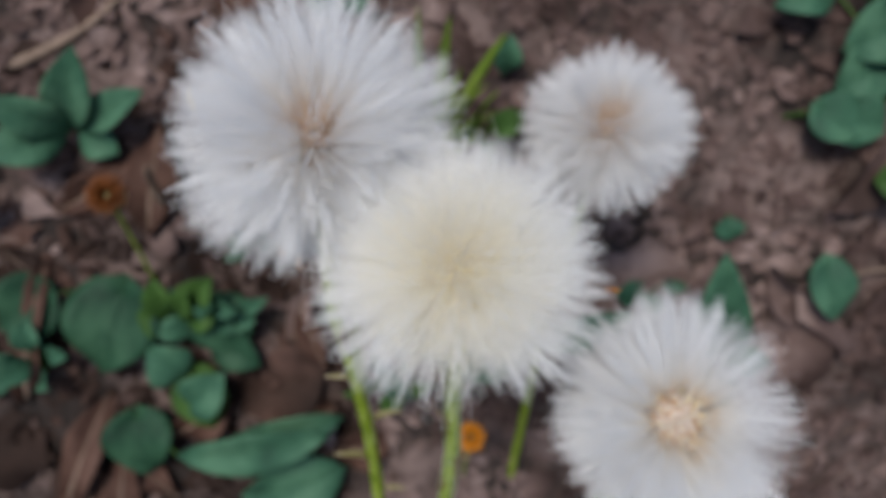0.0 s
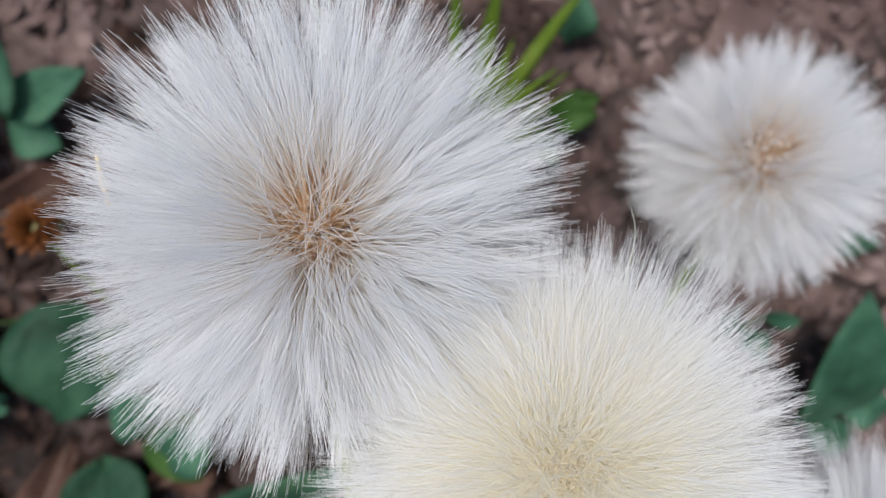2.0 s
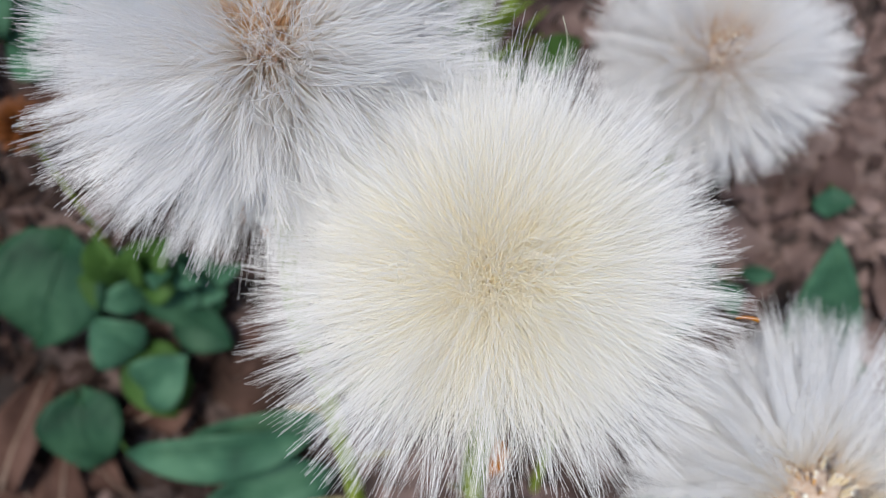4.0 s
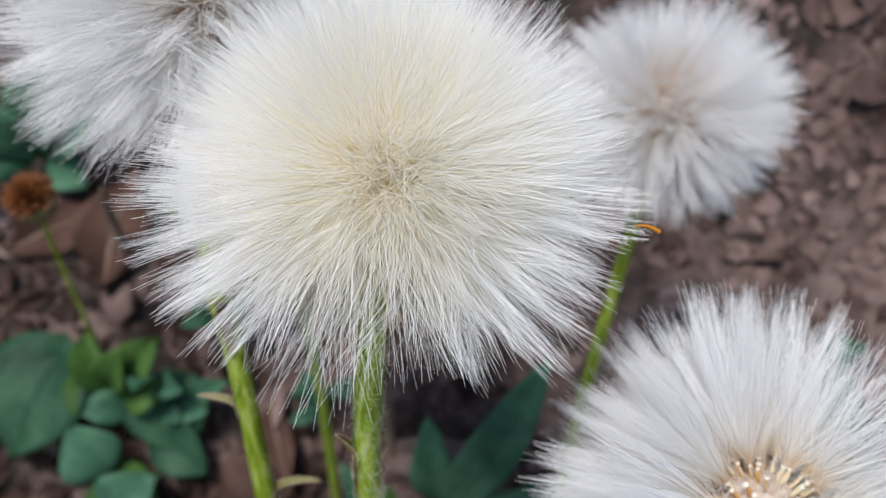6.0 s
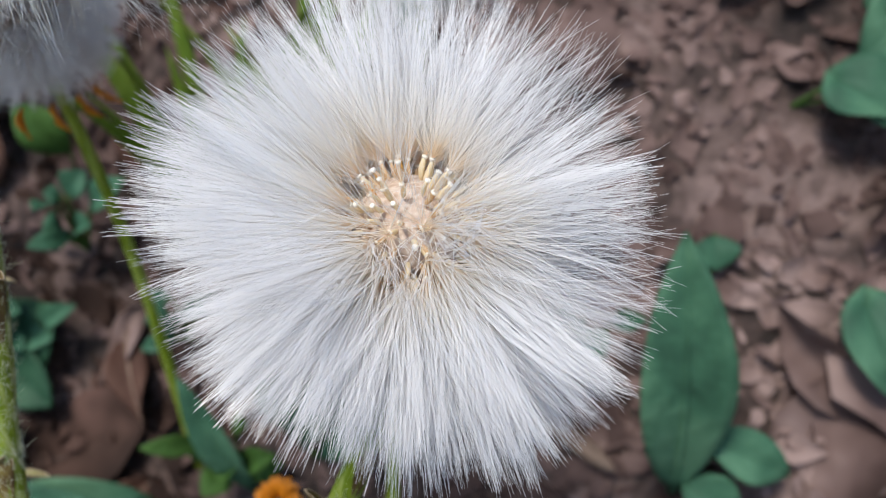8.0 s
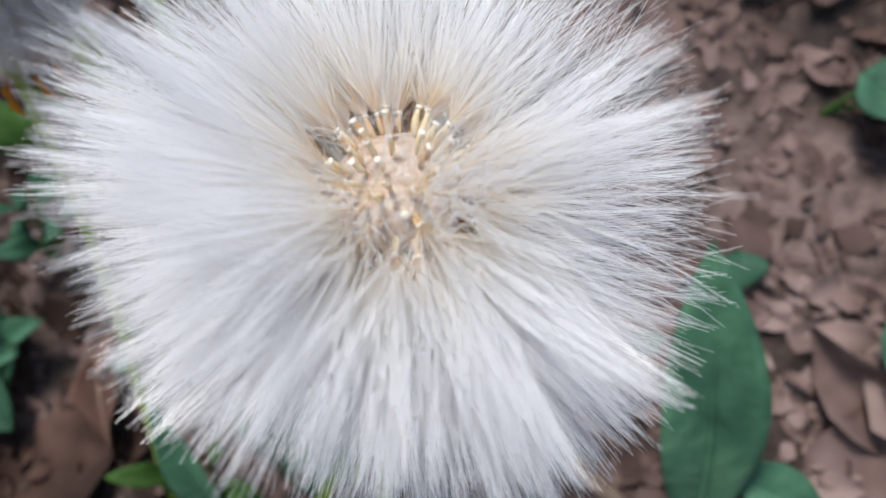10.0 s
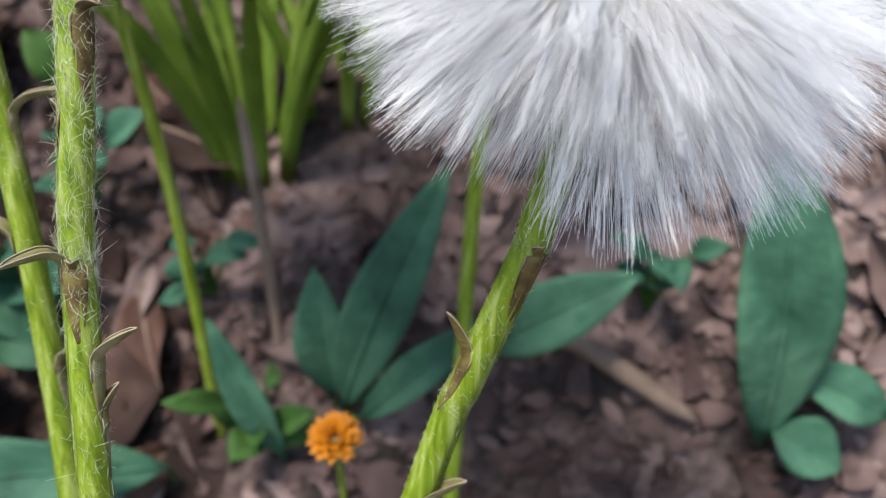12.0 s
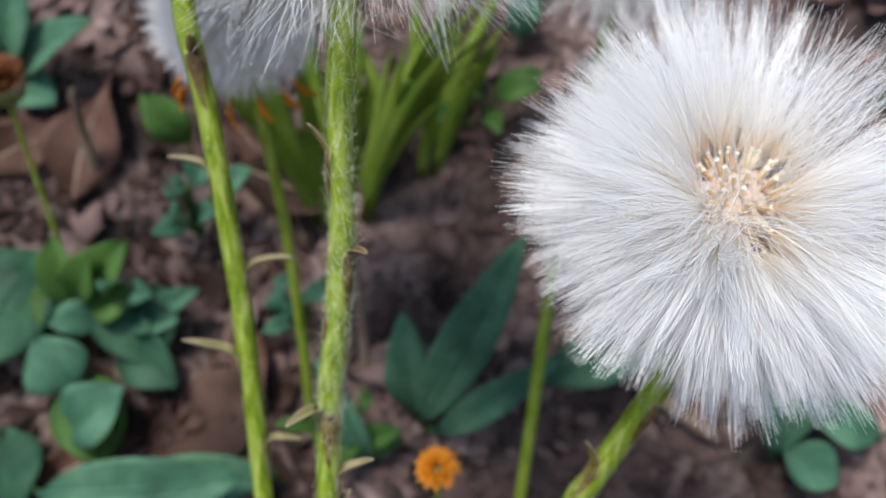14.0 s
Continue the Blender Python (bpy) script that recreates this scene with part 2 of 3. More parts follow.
def build_litter():
    """Crumbled leaf litter: dark brown on one side of the plants, paler and pinkish on the other."""
    rng = random.Random(5)
    heaps = {False: ([], []), True: ([], [])}
    spots = []
    for _ in range(19000):
        spots.append((rng.uniform(-0.20, 0.26), rng.uniform(-0.08, 0.24), 0.003 + 0.0065 * rng.random() ** 2))
    for _ in range(1200):
        spots.append((rng.uniform(-0.20, 0.26), rng.uniform(-0.08, 0.24), rng.uniform(0.006, 0.013)))
    for _ in range(2600):
        spots.append((rng.uniform(-0.8, 0.9), rng.uniform(-0.3, 0.85), rng.uniform(0.012, 0.035)))
    for x, y, size in spots:
        v, f = blade(size, size * rng.uniform(0.35, 0.8), 5, 2, rng.uniform(0.25, 0.75), rng.uniform(-0.5, 0.6), rng.uniform(-0.3, 0.3), rng.uniform(0.05, 0.3), 0, rng.uniform(-1.0, 1.0), rng)
        m = pose(x, y, ground_height(x, y) + rng.uniform(0.0003, 0.0018), lean(x, y), 0, 0) @ pose(0, 0, 0, rng.gauss(0, 9), rng.gauss(0, 9), rng.uniform(0, 360))
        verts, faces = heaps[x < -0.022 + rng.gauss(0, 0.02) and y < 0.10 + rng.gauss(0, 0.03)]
        base = len(verts)
        verts += [m @ Vector(p) for p in v]
        faces += [tuple(i + base for i in q) for q in f]
    for is_dark, (verts, faces) in heaps.items():
        ob = new("dead_leaves", mesh_of("dead_leaves", verts, faces, DEAD_DARK if is_dark else DEAD))
        tagged(ob, "layer of dark brown crumbled leaves on soil" if is_dark else "layer of paler pinkish-brown crumbled leaves on soil", "leaf litter", kind="stuff")


build_litter()


# ---- seed heads of the coltsfoot plants ----
def pappus_mesh(rng, hairs, spread, clumps, radius, material, length=1.0, bend=0.02, gather=1.0):
    """A brush of fine hairs from the origin along +Z, one unit long, gathered into strands towards their ends."""
    gen = np.random.RandomState(rng.randrange(10**6))
    centre = gen.normal(0, spread, (clumps, 2))
    own = gen.normal(0, spread, (hairs, 2))
    size = np.linalg.norm(own, axis=1, keepdims=True)
    own = own * np.minimum(1, 0.92 / np.maximum(size, 1e-6))
    which = ((own[:, None] - centre[None]) ** 2).sum(2).argmin(1)
    near = centre[which]
    long = length * gen.uniform(0.84, 1.0, hairs) * (1 - 0.18 * np.minimum(1, np.linalg.norm(own, axis=1) / 0.9))
    u = np.array([0, 0.25, 0.6, 1.0])
    pull = np.array([0, 0.0, 0.35, 0.86]) * gather
    side = own[:, None] * (1 - pull)[None, :, None] + near[:, None] * pull[None, :, None]
    curl = gen.normal(0, bend, (hairs, 2))
    side = side + curl[:, None] * (u**2)[None, :, None]
    x = side[:, :, 0] * u[None] * long[:, None]
    y = side[:, :, 1] * u[None] * long[:, None]
    z = np.sqrt(np.maximum(0.02, 1 - (side**2).sum(2))) * u[None] * long[:, None]
    radii = radius * np.array([0.8, 1.0, 0.9, 0.4])[None] * gen.uniform(0.7, 1.4, hairs)[:, None]
    v, f = tubes(np.stack([x, y, z], 2), radii)
    return mesh_of("pappus", v, f, material, smooth=False)


def achene_mesh(rng, material):
    """A slim ribbed seed from the origin up to z = 1."""
    k, sides = 6, 6
    z = np.linspace(0, 1, k)
    r = 0.13 * np.array([0.35, 0.8, 1.0, 0.95, 0.75, 0.55])
    x = 0.12 * np.sin(z * 2.2)
    v, f = tubes([np.stack([x, 0 * z, z], 1)], [r], sides, True)
    return mesh_of("achene", v, f, material)


def disc_mesh():
    """The small pale ring on which the hairs stand."""
    v, f = tubes([[(0, 0, -0.10), (0, 0, 0.0), (0, 0, 0.05), (0, 0, 0.07)]], [[0.07, 0.14, 0.135, 0.06]], 8, True)
    return mesh_of("pappus_disc", v, f, DISC)


DISC_MESH = disc_mesh()


def receptacle_mesh(radius, rng):
    """A low dome with small pits."""
    bm = bmesh.new()
    bmesh.ops.create_uvsphere(bm, u_segments=28, v_segments=18, radius=radius)
    for v in bm.verts:
        d = v.co.normalized()
        pit = noise.noise(d * 7.5)
        v.co = d * radius * (1 + 0.05 * pit)
        v.co.z *= 0.8
    me = bpy.data.meshes.new("receptacle")
    bm.to_mesh(me)
    bm.free()
    me.materials.append(RECEPTACLE)
    me.polygons.foreach_set("use_smooth", [True] * len(me.polygons))
    return me


def seed_head(plant, centre, pole, radius, seeds, rng, hairs=190, reach=118, core=0.0029, seed_long=0.0026, spread=0.34, hair_radius=0.00130,
              hair=None, skins=None, skip=None, droop=0.0, tufts=7, clumps=17, open_cap=0.84, trim=None, star_hairs=30, wide_cap=2.0):
    """Seeds with their hair brushes all round a receptacle, down to `reach` degrees from the pole."""
    hair, skins = hair or HAIR, skins or [ACHENE]
    base = Vector(plant.location)
    middle = Vector(centre) - base
    part("receptacle", receptacle_mesh(core, rng), plant, "pale pitted receptacle", Matrix.Translation(middle) @ aim(pole))
    brushes = [pappus_mesh(rng, hairs, spread, clumps, hair_radius, hair) for _ in range(tufts)]
    thin_brushes = [pappus_mesh(rng, max(10, hairs // 4), spread * 1.25, 6, hair_radius, hair, bend=0.10) for _ in range(tufts)]
    stars = [pappus_mesh(rng, star_hairs, 0.44, 6, hair_radius * 1.1, hair, gather=0.3) for _ in range(4)]
    wides = [pappus_mesh(rng, hairs, 0.62, clumps, hair_radius, hair, bend=0.08, gather=0.35) for _ in range(4)]
    grains = [achene_mesh(rng, s) for s in skins]
    turn = aim(pole).to_3x3()
    low = math.cos(radians(reach))
    golden = math.pi * (3 - math.sqrt(5))
    for i in range(seeds):
        c = 1 - (1 - low) * (i + 0.5) / seeds
        a = i * golden + rng.uniform(-0.12, 0.12)
        c = min(1, max(-1, c + rng.uniform(-0.02, 0.02)))
        s = math.sqrt(1 - c * c)
        d = turn @ Vector((s * math.cos(a), s * math.sin(a), c))
        keep = skip(d, c, rng) if skip else 1.0
        if keep is None:
            continue
        d = (d + Vector((rng.gauss(0, 0.05), rng.gauss(0, 0.05), rng.gauss(0, 0.05) - droop * max(0.0, -d.z + 0.2)))).normalized()
        root = middle + d * core * 0.86
        scale = seed_long * rng.uniform(0.85, 1.15)
        m = Matrix.Translation(root) @ aim(d, rng.uniform(0, 6.28)) @ Matrix.Diagonal((scale, scale, scale, 1))
        seed = part("seed", grains[-1] if keep < 0 else (grains[0] if keep == 0 else rng.choice(grains[:2])), plant, m=m)
        part("pappus_disc", DISC_MESH, seed, m=Matrix.Translation((0.09, 0, 1.0)))
        if keep <= 0:
            continue
        tip = core * 0.86 + scale
        long = (radius - tip) * rng.uniform(0.84, 1.06) * (1.0 if keep > 0.99 else keep) * (trim(d) if trim else 1.0) / scale
        if open_cap >= c > wide_cap:
            long *= rng.uniform(0.72, 0.95)
        brush = rng.choice(stars if c > open_cap else (wides if c > wide_cap else (thin_brushes if keep < 0.99 else brushes)))
        hair_part = part("pappus", brush, seed, "white silky seed hairs", Matrix.Translation((0.09, 0, 1.02)) @ Matrix.Diagonal((long, long, long, 1)))
        tagged(hair_part, kind="stuff")


def stem_part(plant, points, radius_low, radius_high, rng, wool=500, wool_long=0.00065):
    """A ribbed stem through world points, from the ground up, with pale wool."""
    base = np.array(plant.location)
    x, y, _ = points[0]
    line = smooth_line([(x, y, ground_height(x, y) - 0.002), *points[1:]], 60) - base
    k, sides = len(line), 14
    r = np.linspace(radius_low, radius_high, k)
    r = r * (1 + 0.05 * np.array([noise.noise((i * 0.33, radius_low * 900, 0.5)) for i in range(k)]))
    v, f = tubes([line], [r], sides, True)
    v = v.reshape(k, sides, 3)
    rib = 1 + 0.07 * np.cos(np.arange(sides) * 2 * np.pi / sides * 7)
    v = line[:, None] + (v - line[:, None]) * rib[None, :, None]
    v = v.reshape(-1, 3)
    stem = part("stem", mesh_of("stem", v, f, STEM), plant, "green ribbed stem with pale woolly hairs")
    gen = np.random.RandomState(rng.randrange(10**6))
    n = wool
    at = gen.randint(4, k - 2, n)
    start = line[at] + (line[np.minimum(at + 1, k - 1)] - line[at]) * gen.uniform(0, 1, (n, 1))
    along = line[at + 1] - line[at]
    along /= np.linalg.norm(along, axis=1, keepdims=True)
    out = gen.normal(0, 1, (n, 3))
    out -= (out * along).sum(1, keepdims=True) * along
    out /= np.linalg.norm(out, axis=1, keepdims=True)
    start = start + out * r[at][:, None] * 0.98
    way = out * gen.uniform(0.05, 0.40, (n, 1)) + along * gen.uniform(-1, 1.2, (n, 1)) + np.cross(along, out) * gen.normal(0, 0.5, (n, 1))
    ln = wool_long * gen.uniform(0.4, 1.3, (n, 1))
    lines = np.stack([start, start + way * ln * 0.5, start + way * ln + np.cross(along, out) * ln * 0.2], 1)
    v, f = tubes(lines, np.broadcast_to(np.array([0.000016, 0.000014, 0.000006]), (n, 3)))
    tagged(part("wool", mesh_of("wool", v, f, STEM_WOOL), stem, "fine pale wool"), kind="stuff")
    return stem, line + base, r


def bract_part(plant, line, r, height, side, long, wide, lift, rng, material=None, label="withered brown scale leaf with pale edges", sheath=0.0055, hook=0.0):
    """A scale leaf: a sheath that clasps the stem below a world height, and a free channelled tip to `side` (degrees round z, 0 = +x) rising at `lift`, ending `hook` degrees lower."""
    base = np.array(plant.location)
    rows, cols = 14, 3
    split = 6
    a0 = radians(side)
    t = np.array([-math.sin(a0), math.cos(a0), 0])
    d = np.array([math.cos(a0), math.sin(a0), 0])
    up = np.array([0, 0, 1.0])
    at_height = lambda z: (np.array([np.interp(z, line[:, 2], line[:, k]) for k in (0, 1)] + [z]), float(np.interp(z, line[:, 2], r)))
    verts, edge_a, edge_b = [], [], []
    here, rad = at_height(height)
    p = here + d * rad * 1.06
    for i in range(rows + 1):
        if i <= split:
            s = i / split
            mid, rr = at_height(height - sheath * (1 - s))
            half = 0.12 + 0.62 * math.sin(s * math.pi / 2) ** 0.8
            for j in range(-cols, cols + 1):
                a = a0 + half * j / cols
                q = mid + np.array([math.cos(a), math.sin(a), 0]) * rr * (1.02 + 0.10 * s)
                verts.append(q - base)
        else:
            s = (i - split) / (rows - split)
            ang = radians(80 + (lift - 80) * min(1, s * 2.2) - hook * s * s)
            way = d * math.cos(ang) + up * math.sin(ang)
            n = -d * math.sin(ang) + up * math.cos(ang)
            p = p + way * long / (rows - split)
            w = wide * 0.5 * (1 - s**2.2) ** 0.7 + 0.00006
            for j in range(-cols, cols + 1):
                v = j / cols
                verts.append(p + t * v * w * (1 - 0.25 * abs(v)) + n * abs(v) ** 1.7 * w * 0.8 - base)
        if i >= split - 1:
            edge_a.append(verts[-2 * cols - 1])
            edge_b.append(verts[-1])
    w = 2 * cols + 1
    faces = [(i * w + j, i * w + j + 1, (i + 1) * w + j + 1, (i + 1) * w + j) for i in range(rows) for j in range(2 * cols)]
    v, f = thick_blade([tuple(q) for q in verts], faces, 0.00012)
    ob = part("bract", mesh_of("bract", v, f, material or BRACT), plant, label)
    v, f = tubes([edge_a, edge_b], np.full((2, len(edge_a)), 0.00007), 5, True)
    part("bract_edge", mesh_of("bract_edge", v, f, BRACT_EDGE), ob, "pale papery edge")


def involucre(plant, line, count, rng, drop=0.0055):
    """Narrow brown-green bracts folded back under a head."""
    top = Vector(line[-1]) - Vector(plant.location)
    for k in range(count):
        a = 360 * k / count + rng.uniform(-14, 14)
        v, f = thick_blade(*blade(drop * rng.uniform(0.75, 1.15), 0.0013, 6, 2, 0.45, 0.5, rng.uniform(-0.1, 0.35), 0.05, 0, rng.uniform(-0.4, 0.4), rng), 0.00015)
        m = Matrix.Translation(top) @ pose(0, 0, 0, 0, 0, a) @ pose(0, 0.0010, 0, rng.uniform(-80, -52), 0, 0)
        part("involucral_bract", mesh_of("involucral_bract", v, f, rng.choice((BRACT, BRACT_GREEN))), plant, "folded brown bract under the head", m)


def plant_at(place, label):
    return thing("coltsfoot", (place[0], place[1], ground_height(place[0], place[1])), label, "plant", "coltsfoot plants in seed")


A = Vector((-0.0158, 0.0348, 0.1811))
B = Vector((0.0040, 0.0141, 0.1737))
C = Vector((0.0366, 0.0542, 0.1602))
D = Vector((0.0394, 0.0006, 0.1472))
E = Vector((-0.0192, 0.0525, 0.1482))
DRY = "pale green bract with a dry tip"

# full white head, leaning a little away
rng = random.Random(11)
plant = plant_at((-0.0085, -0.0135), "coltsfoot with a full white seed head on a slender green stem")
stem, line, r = stem_part(plant, [(-0.0085, -0.0135, -0.0115), (-0.0099, -0.0055, 0.045), (-0.0108, 0.0070, 0.0975), (-0.0114, 0.0112, 0.1213), (-0.0119, 0.0128, 0.1303), (-0.0135, 0.0161, 0.149), (-0.0152, 0.0190, 0.1607), (-0.0158, 0.0300, 0.1760)], 0.0013, 0.00115, rng, 1500)
def loose(d, c, rng):
    """Some brushes on the flanks are thin and straggling."""
    if c < 0.55 and rng.random() < 0.42:
        return rng.uniform(0.90, 0.98)
    return 1.0


seed_head(plant, A, (0.02, -0.22, 0.97), 0.0249, 130, rng, reach=122, spread=0.28, hairs=165, clumps=13, skip=loose)
involucre(plant, line, 9, rng)
bract_part(plant, line, r, 0.1550, 285, 0.0028, 0.0016, 70, rng)
bract_part(plant, line, r, 0.1420, 180, 0.0048, 0.0013, 12, rng, BRACT_GREEN, DRY)
bract_part(plant, line, r, 0.1295, 5, 0.0066, 0.0014, 25, rng, BRACT_GREEN, DRY, hook=35)
bract_part(plant, line, r, 0.1180, 185, 0.0075, 0.0018, 20, rng, BRACT_GREEN, DRY)
bract_part(plant, line, r, 0.1060, 350, 0.0052, 0.0013, 10, rng, BRACT_GREEN, DRY)
# a shed seed caught in the hairs, with its own brush
stray = part("seed", achene_mesh(rng, ACHENE_PALE), plant, "pale yellow shed seed caught in the hairs",
             Matrix.Translation(Vector((-0.0327, 0.0352, 0.1868)) - plant.location) @ aim((-0.16, 0.87, 0.5)) @ Matrix.Diagonal((0.0018, 0.0018, 0.0046, 1)))
tagged(part("pappus", pappus_mesh(rng, 14, 0.10, 3, 0.0015, HAIR), stray, "few hanging seed hairs", aim((0.1, 0, -1)) @ Matrix.Diagonal((2.2, 2.2, 2.2, 1))), kind="stuff")

# cream head in front of it, on an upright stem
rng = random.Random(12)
plant = plant_at((-0.004, -0.040), "coltsfoot with a cream-white seed head on an upright ribbed stem")
stem, line, r = stem_part(plant, [(-0.004, -0.040, -0.030), (-0.0016, -0.0225, 0.045), (0.0007, -0.0065, 0.1137), (0.0012, -0.0036, 0.1261), (0.0022, -0.0013, 0.1354), (0.0028, 0.0008, 0.1441), (0.0027, 0.0027, 0.1522), (0.0034, 0.0056, 0.1645), (0.0038, 0.0118, 0.1705)], 0.00128, 0.00122, rng, 4200, 0.0013)


def torn(d, c, rng):
    """Seeds have gone from the underside and from one patch of the flank."""
    u = rng.random()
    if d.z < -0.30:
        return None if u < 0.72 else 0.97
    if d.dot(Vector((-0.25, -0.93, -0.20)).normalized()) > 0.88:
        return None if u < 0.85 else 0.9
    if d.z < -0.12 and d.y < 0.25:
        return None if u < 0.30 else 0.98
    return 1.0


seed_head(plant, B, (0.05, -0.15, 0.99), 0.0245, 165, rng, hair=HAIR_CREAM, skins=[ACHENE_PALE], hairs=230, spread=0.40, clumps=22, reach=125, droop=0.4, skip=torn, open_cap=1.1, wide_cap=0.30, trim=lambda d: 1.0 - 0.03 * max(0.0, -d.z) - 0.04 * max(0.0, -d.x))
involucre(plant, line, 10, rng)
bract_part(plant, line, r, 0.1510, 195, 0.0036, 0.0013, 62, rng)
bract_part(plant, line, r, 0.1415, 325, 0.0024, 0.0012, 25, rng, hook=20)
bract_part(plant, line, r, 0.1350, 190, 0.0010, 0.0008, 70, rng, sheath=0.0035)
bract_part(plant, line, r, 0.1245, 225, 0.0044, 0.0017, 4, rng, BRACT_GREEN, DRY, sheath=0.002)
bract_part(plant, line, r, 0.1243, 280, 0.0008, 0.0016, 60, rng)
bract_part(plant, line, r, 0.1165, 350, 0.0054, 0.0015, 38, rng, BRACT_GREEN, DRY)
bract_part(plant, line, r, 0.1120, 20, 0.0030, 0.0013, 60, rng, BRACT_GREEN, DRY)
# a withered yellow floret at the rim
out = Vector((0.0268, 0.0099, 0.1728)) - plant.location
v, f = tubes([smooth_line([(-0.0016, 0, 0.0002), (-0.0008, 0, 0.0003), (0.0000, 0, 0), (0.0005, 0, -0.0003)], 8)], [np.linspace(0.00008, 0.00020, 8)], 6, True)
part("floret", mesh_of("floret", v, f, PETAL), plant, "withered yellow floret", Matrix.Translation(out))
# one long loose hair above the rim
v, f = tubes([smooth_line([(0.0085, 0.022, 0.181), (0.0098, 0.0265, 0.1845), (0.0106, 0.0295, 0.1868), (0.0100, 0.0305, 0.1890)], 10) - np.array(plant.location)], [np.linspace(0.00007, 0.00003, 10)], 4, True)
part("loose_hair", mesh_of("loose_hair", v, f, STEM_WOOL), plant, "single stray hair")

# smaller head farther back
rng = random.Random(13)
plant = plant_at((0.0262, 0.038), "coltsfoot with a round white seed head farther back")
stem, line, r = stem_part(plant, [(0.0262, 0.038, 0.026), (0.0285, 0.0440, 0.0673), (0.0298, 0.0480, 0.0900), (0.0310, 0.0500, 0.1080), (0.0340, 0.0525, 0.1350), (0.0362, 0.0538, 0.1560)], 0.0011, 0.0010, rng, 300)
seed_head(plant, C, (0.0, -0.22, 0.97), 0.0184, 120, rng, hairs=170, reach=120)

# worn head
rng = random.Random(14)
plant = plant_at((0.002, -0.006), "coltsfoot with a worn seed head, part of its seeds gone")
stem, line, r = stem_part(plant, [(0.002, -0.006, -0.0055), (0.0120, -0.004, 0.05), (0.0268, -0.0016, 0.1026), (0.0302, -0.0016, 0.1127), (0.0342, -0.0016, 0.1236), (0.0353, -0.0016, 0.1273), (0.0388, -0.0008, 0.1425)], 0.0015, 0.00132, rng, 1600)


def worn(d, c, rng):
    """The top is thin, some seeds round it lie bare, and the brushes on one side are thin."""
    u = rng.random()
    if c > 0.80:
        return 0.0 if u < 0.30 else (0.42 if u < 0.85 else None)
    if c > 0.64:
        if d.dot(Vector((-0.45, 0.75, 0.40)).normalized()) > 0.45:
            return -1.0 if u < 0.75 else 0.6
        return 0.85 if u < 0.85 else 0.0
    side = d.dot(Vector((0.86, 0.05, 0.5)).normalized())
    if side > 0.50:
        u = rng.random()
        return None if u < 0.38 else (1.0 if u > 0.92 else 0.985 * rng.uniform(0.90, 1.0))
    return 0.97 if rng.random() < 0.22 else 1.0


seed_head(plant, D, (0.03, -0.42, 0.90), 0.0234, 165, rng, reach=130, core=0.0044, seed_long=0.0018, spread=0.27, hair=HAIR_WORN, skins=[ACHENE_PALE, ACHENE, ACHENE_ORANGE], skip=worn, open_cap=0.70, star_hairs=40, trim=lambda d: 1.0 - 0.14 * max(0.0, 0.25 - d.z) * min(1.0, max(0.0, 0.55 - d.x)) - 0.04 * max(0.0, -d.x) + 0.02 * max(0.0, d.x))
involucre(plant, line, 10, rng)
bract_part(plant, line, r, 0.1245, 300, 0.0012, 0.0017, 62, rng)
bract_part(plant, line, r, 0.1150, 200, 0.0046, 0.0019, 72, rng)
bract_part(plant, line, r, 0.0985, 335, 0.0060, 0.0022, 48, rng, BRACT_GREEN, DRY)

# low head behind, with withered orange florets under it
rng = random.Random(15)
plant = plant_at((-0.0155, 0.0620), "coltsfoot with a white seed head and withered orange florets below")
stem, line, r = stem_part(plant, [(-0.0155, 0.0620, ground_height(-0.0155, 0.0620) - 0.002), (-0.0162, 0.0585, 0.105), (-0.0190, 0.0528, 0.1456)], 0.0010, 0.0009, rng, 300)
seed_head(plant, E, (0.0, -0.22, 0.97), 0.0142, 170, rng, hairs=230, reach=140)
for k in range(7):
    a = 3.4 + k * 0.42
    d = Vector((math.cos(a), math.sin(a) * 0.6, -1.05)).normalized()
    v, f = thick_blade(*blade(0.0042, 0.0024, 5, 2, 0.5, 0.5, 0.3, 0.1, 0, 0.6, rng), 0.0002)
    part("floret", mesh_of("floret", v, f, PETAL), plant, "withered orange floret", Matrix.Translation(E + d * 0.0126 - plant.location) @ aim(d, a) @ pose(0, 0, 0, 90, 0, 0))


# ---- plants and litter on the bank behind ----
def add_midrib(leaf, verts, rows, material):
    """A thin raised rib along the middle of a blade of `rows` steps and nine points across."""
    line = np.array([verts[9 * k + 4] for k in range(rows + 1)]) + np.array([0, 0, 0.0001])
    long = float(np.linalg.norm(line[-1] - line[0]))
    v, f = tubes([line], [np.linspace(0.020, 0.004, rows + 1) * long], 5, True)
    part("midrib", mesh_of("midrib", v, f, material), leaf, "raised midrib")


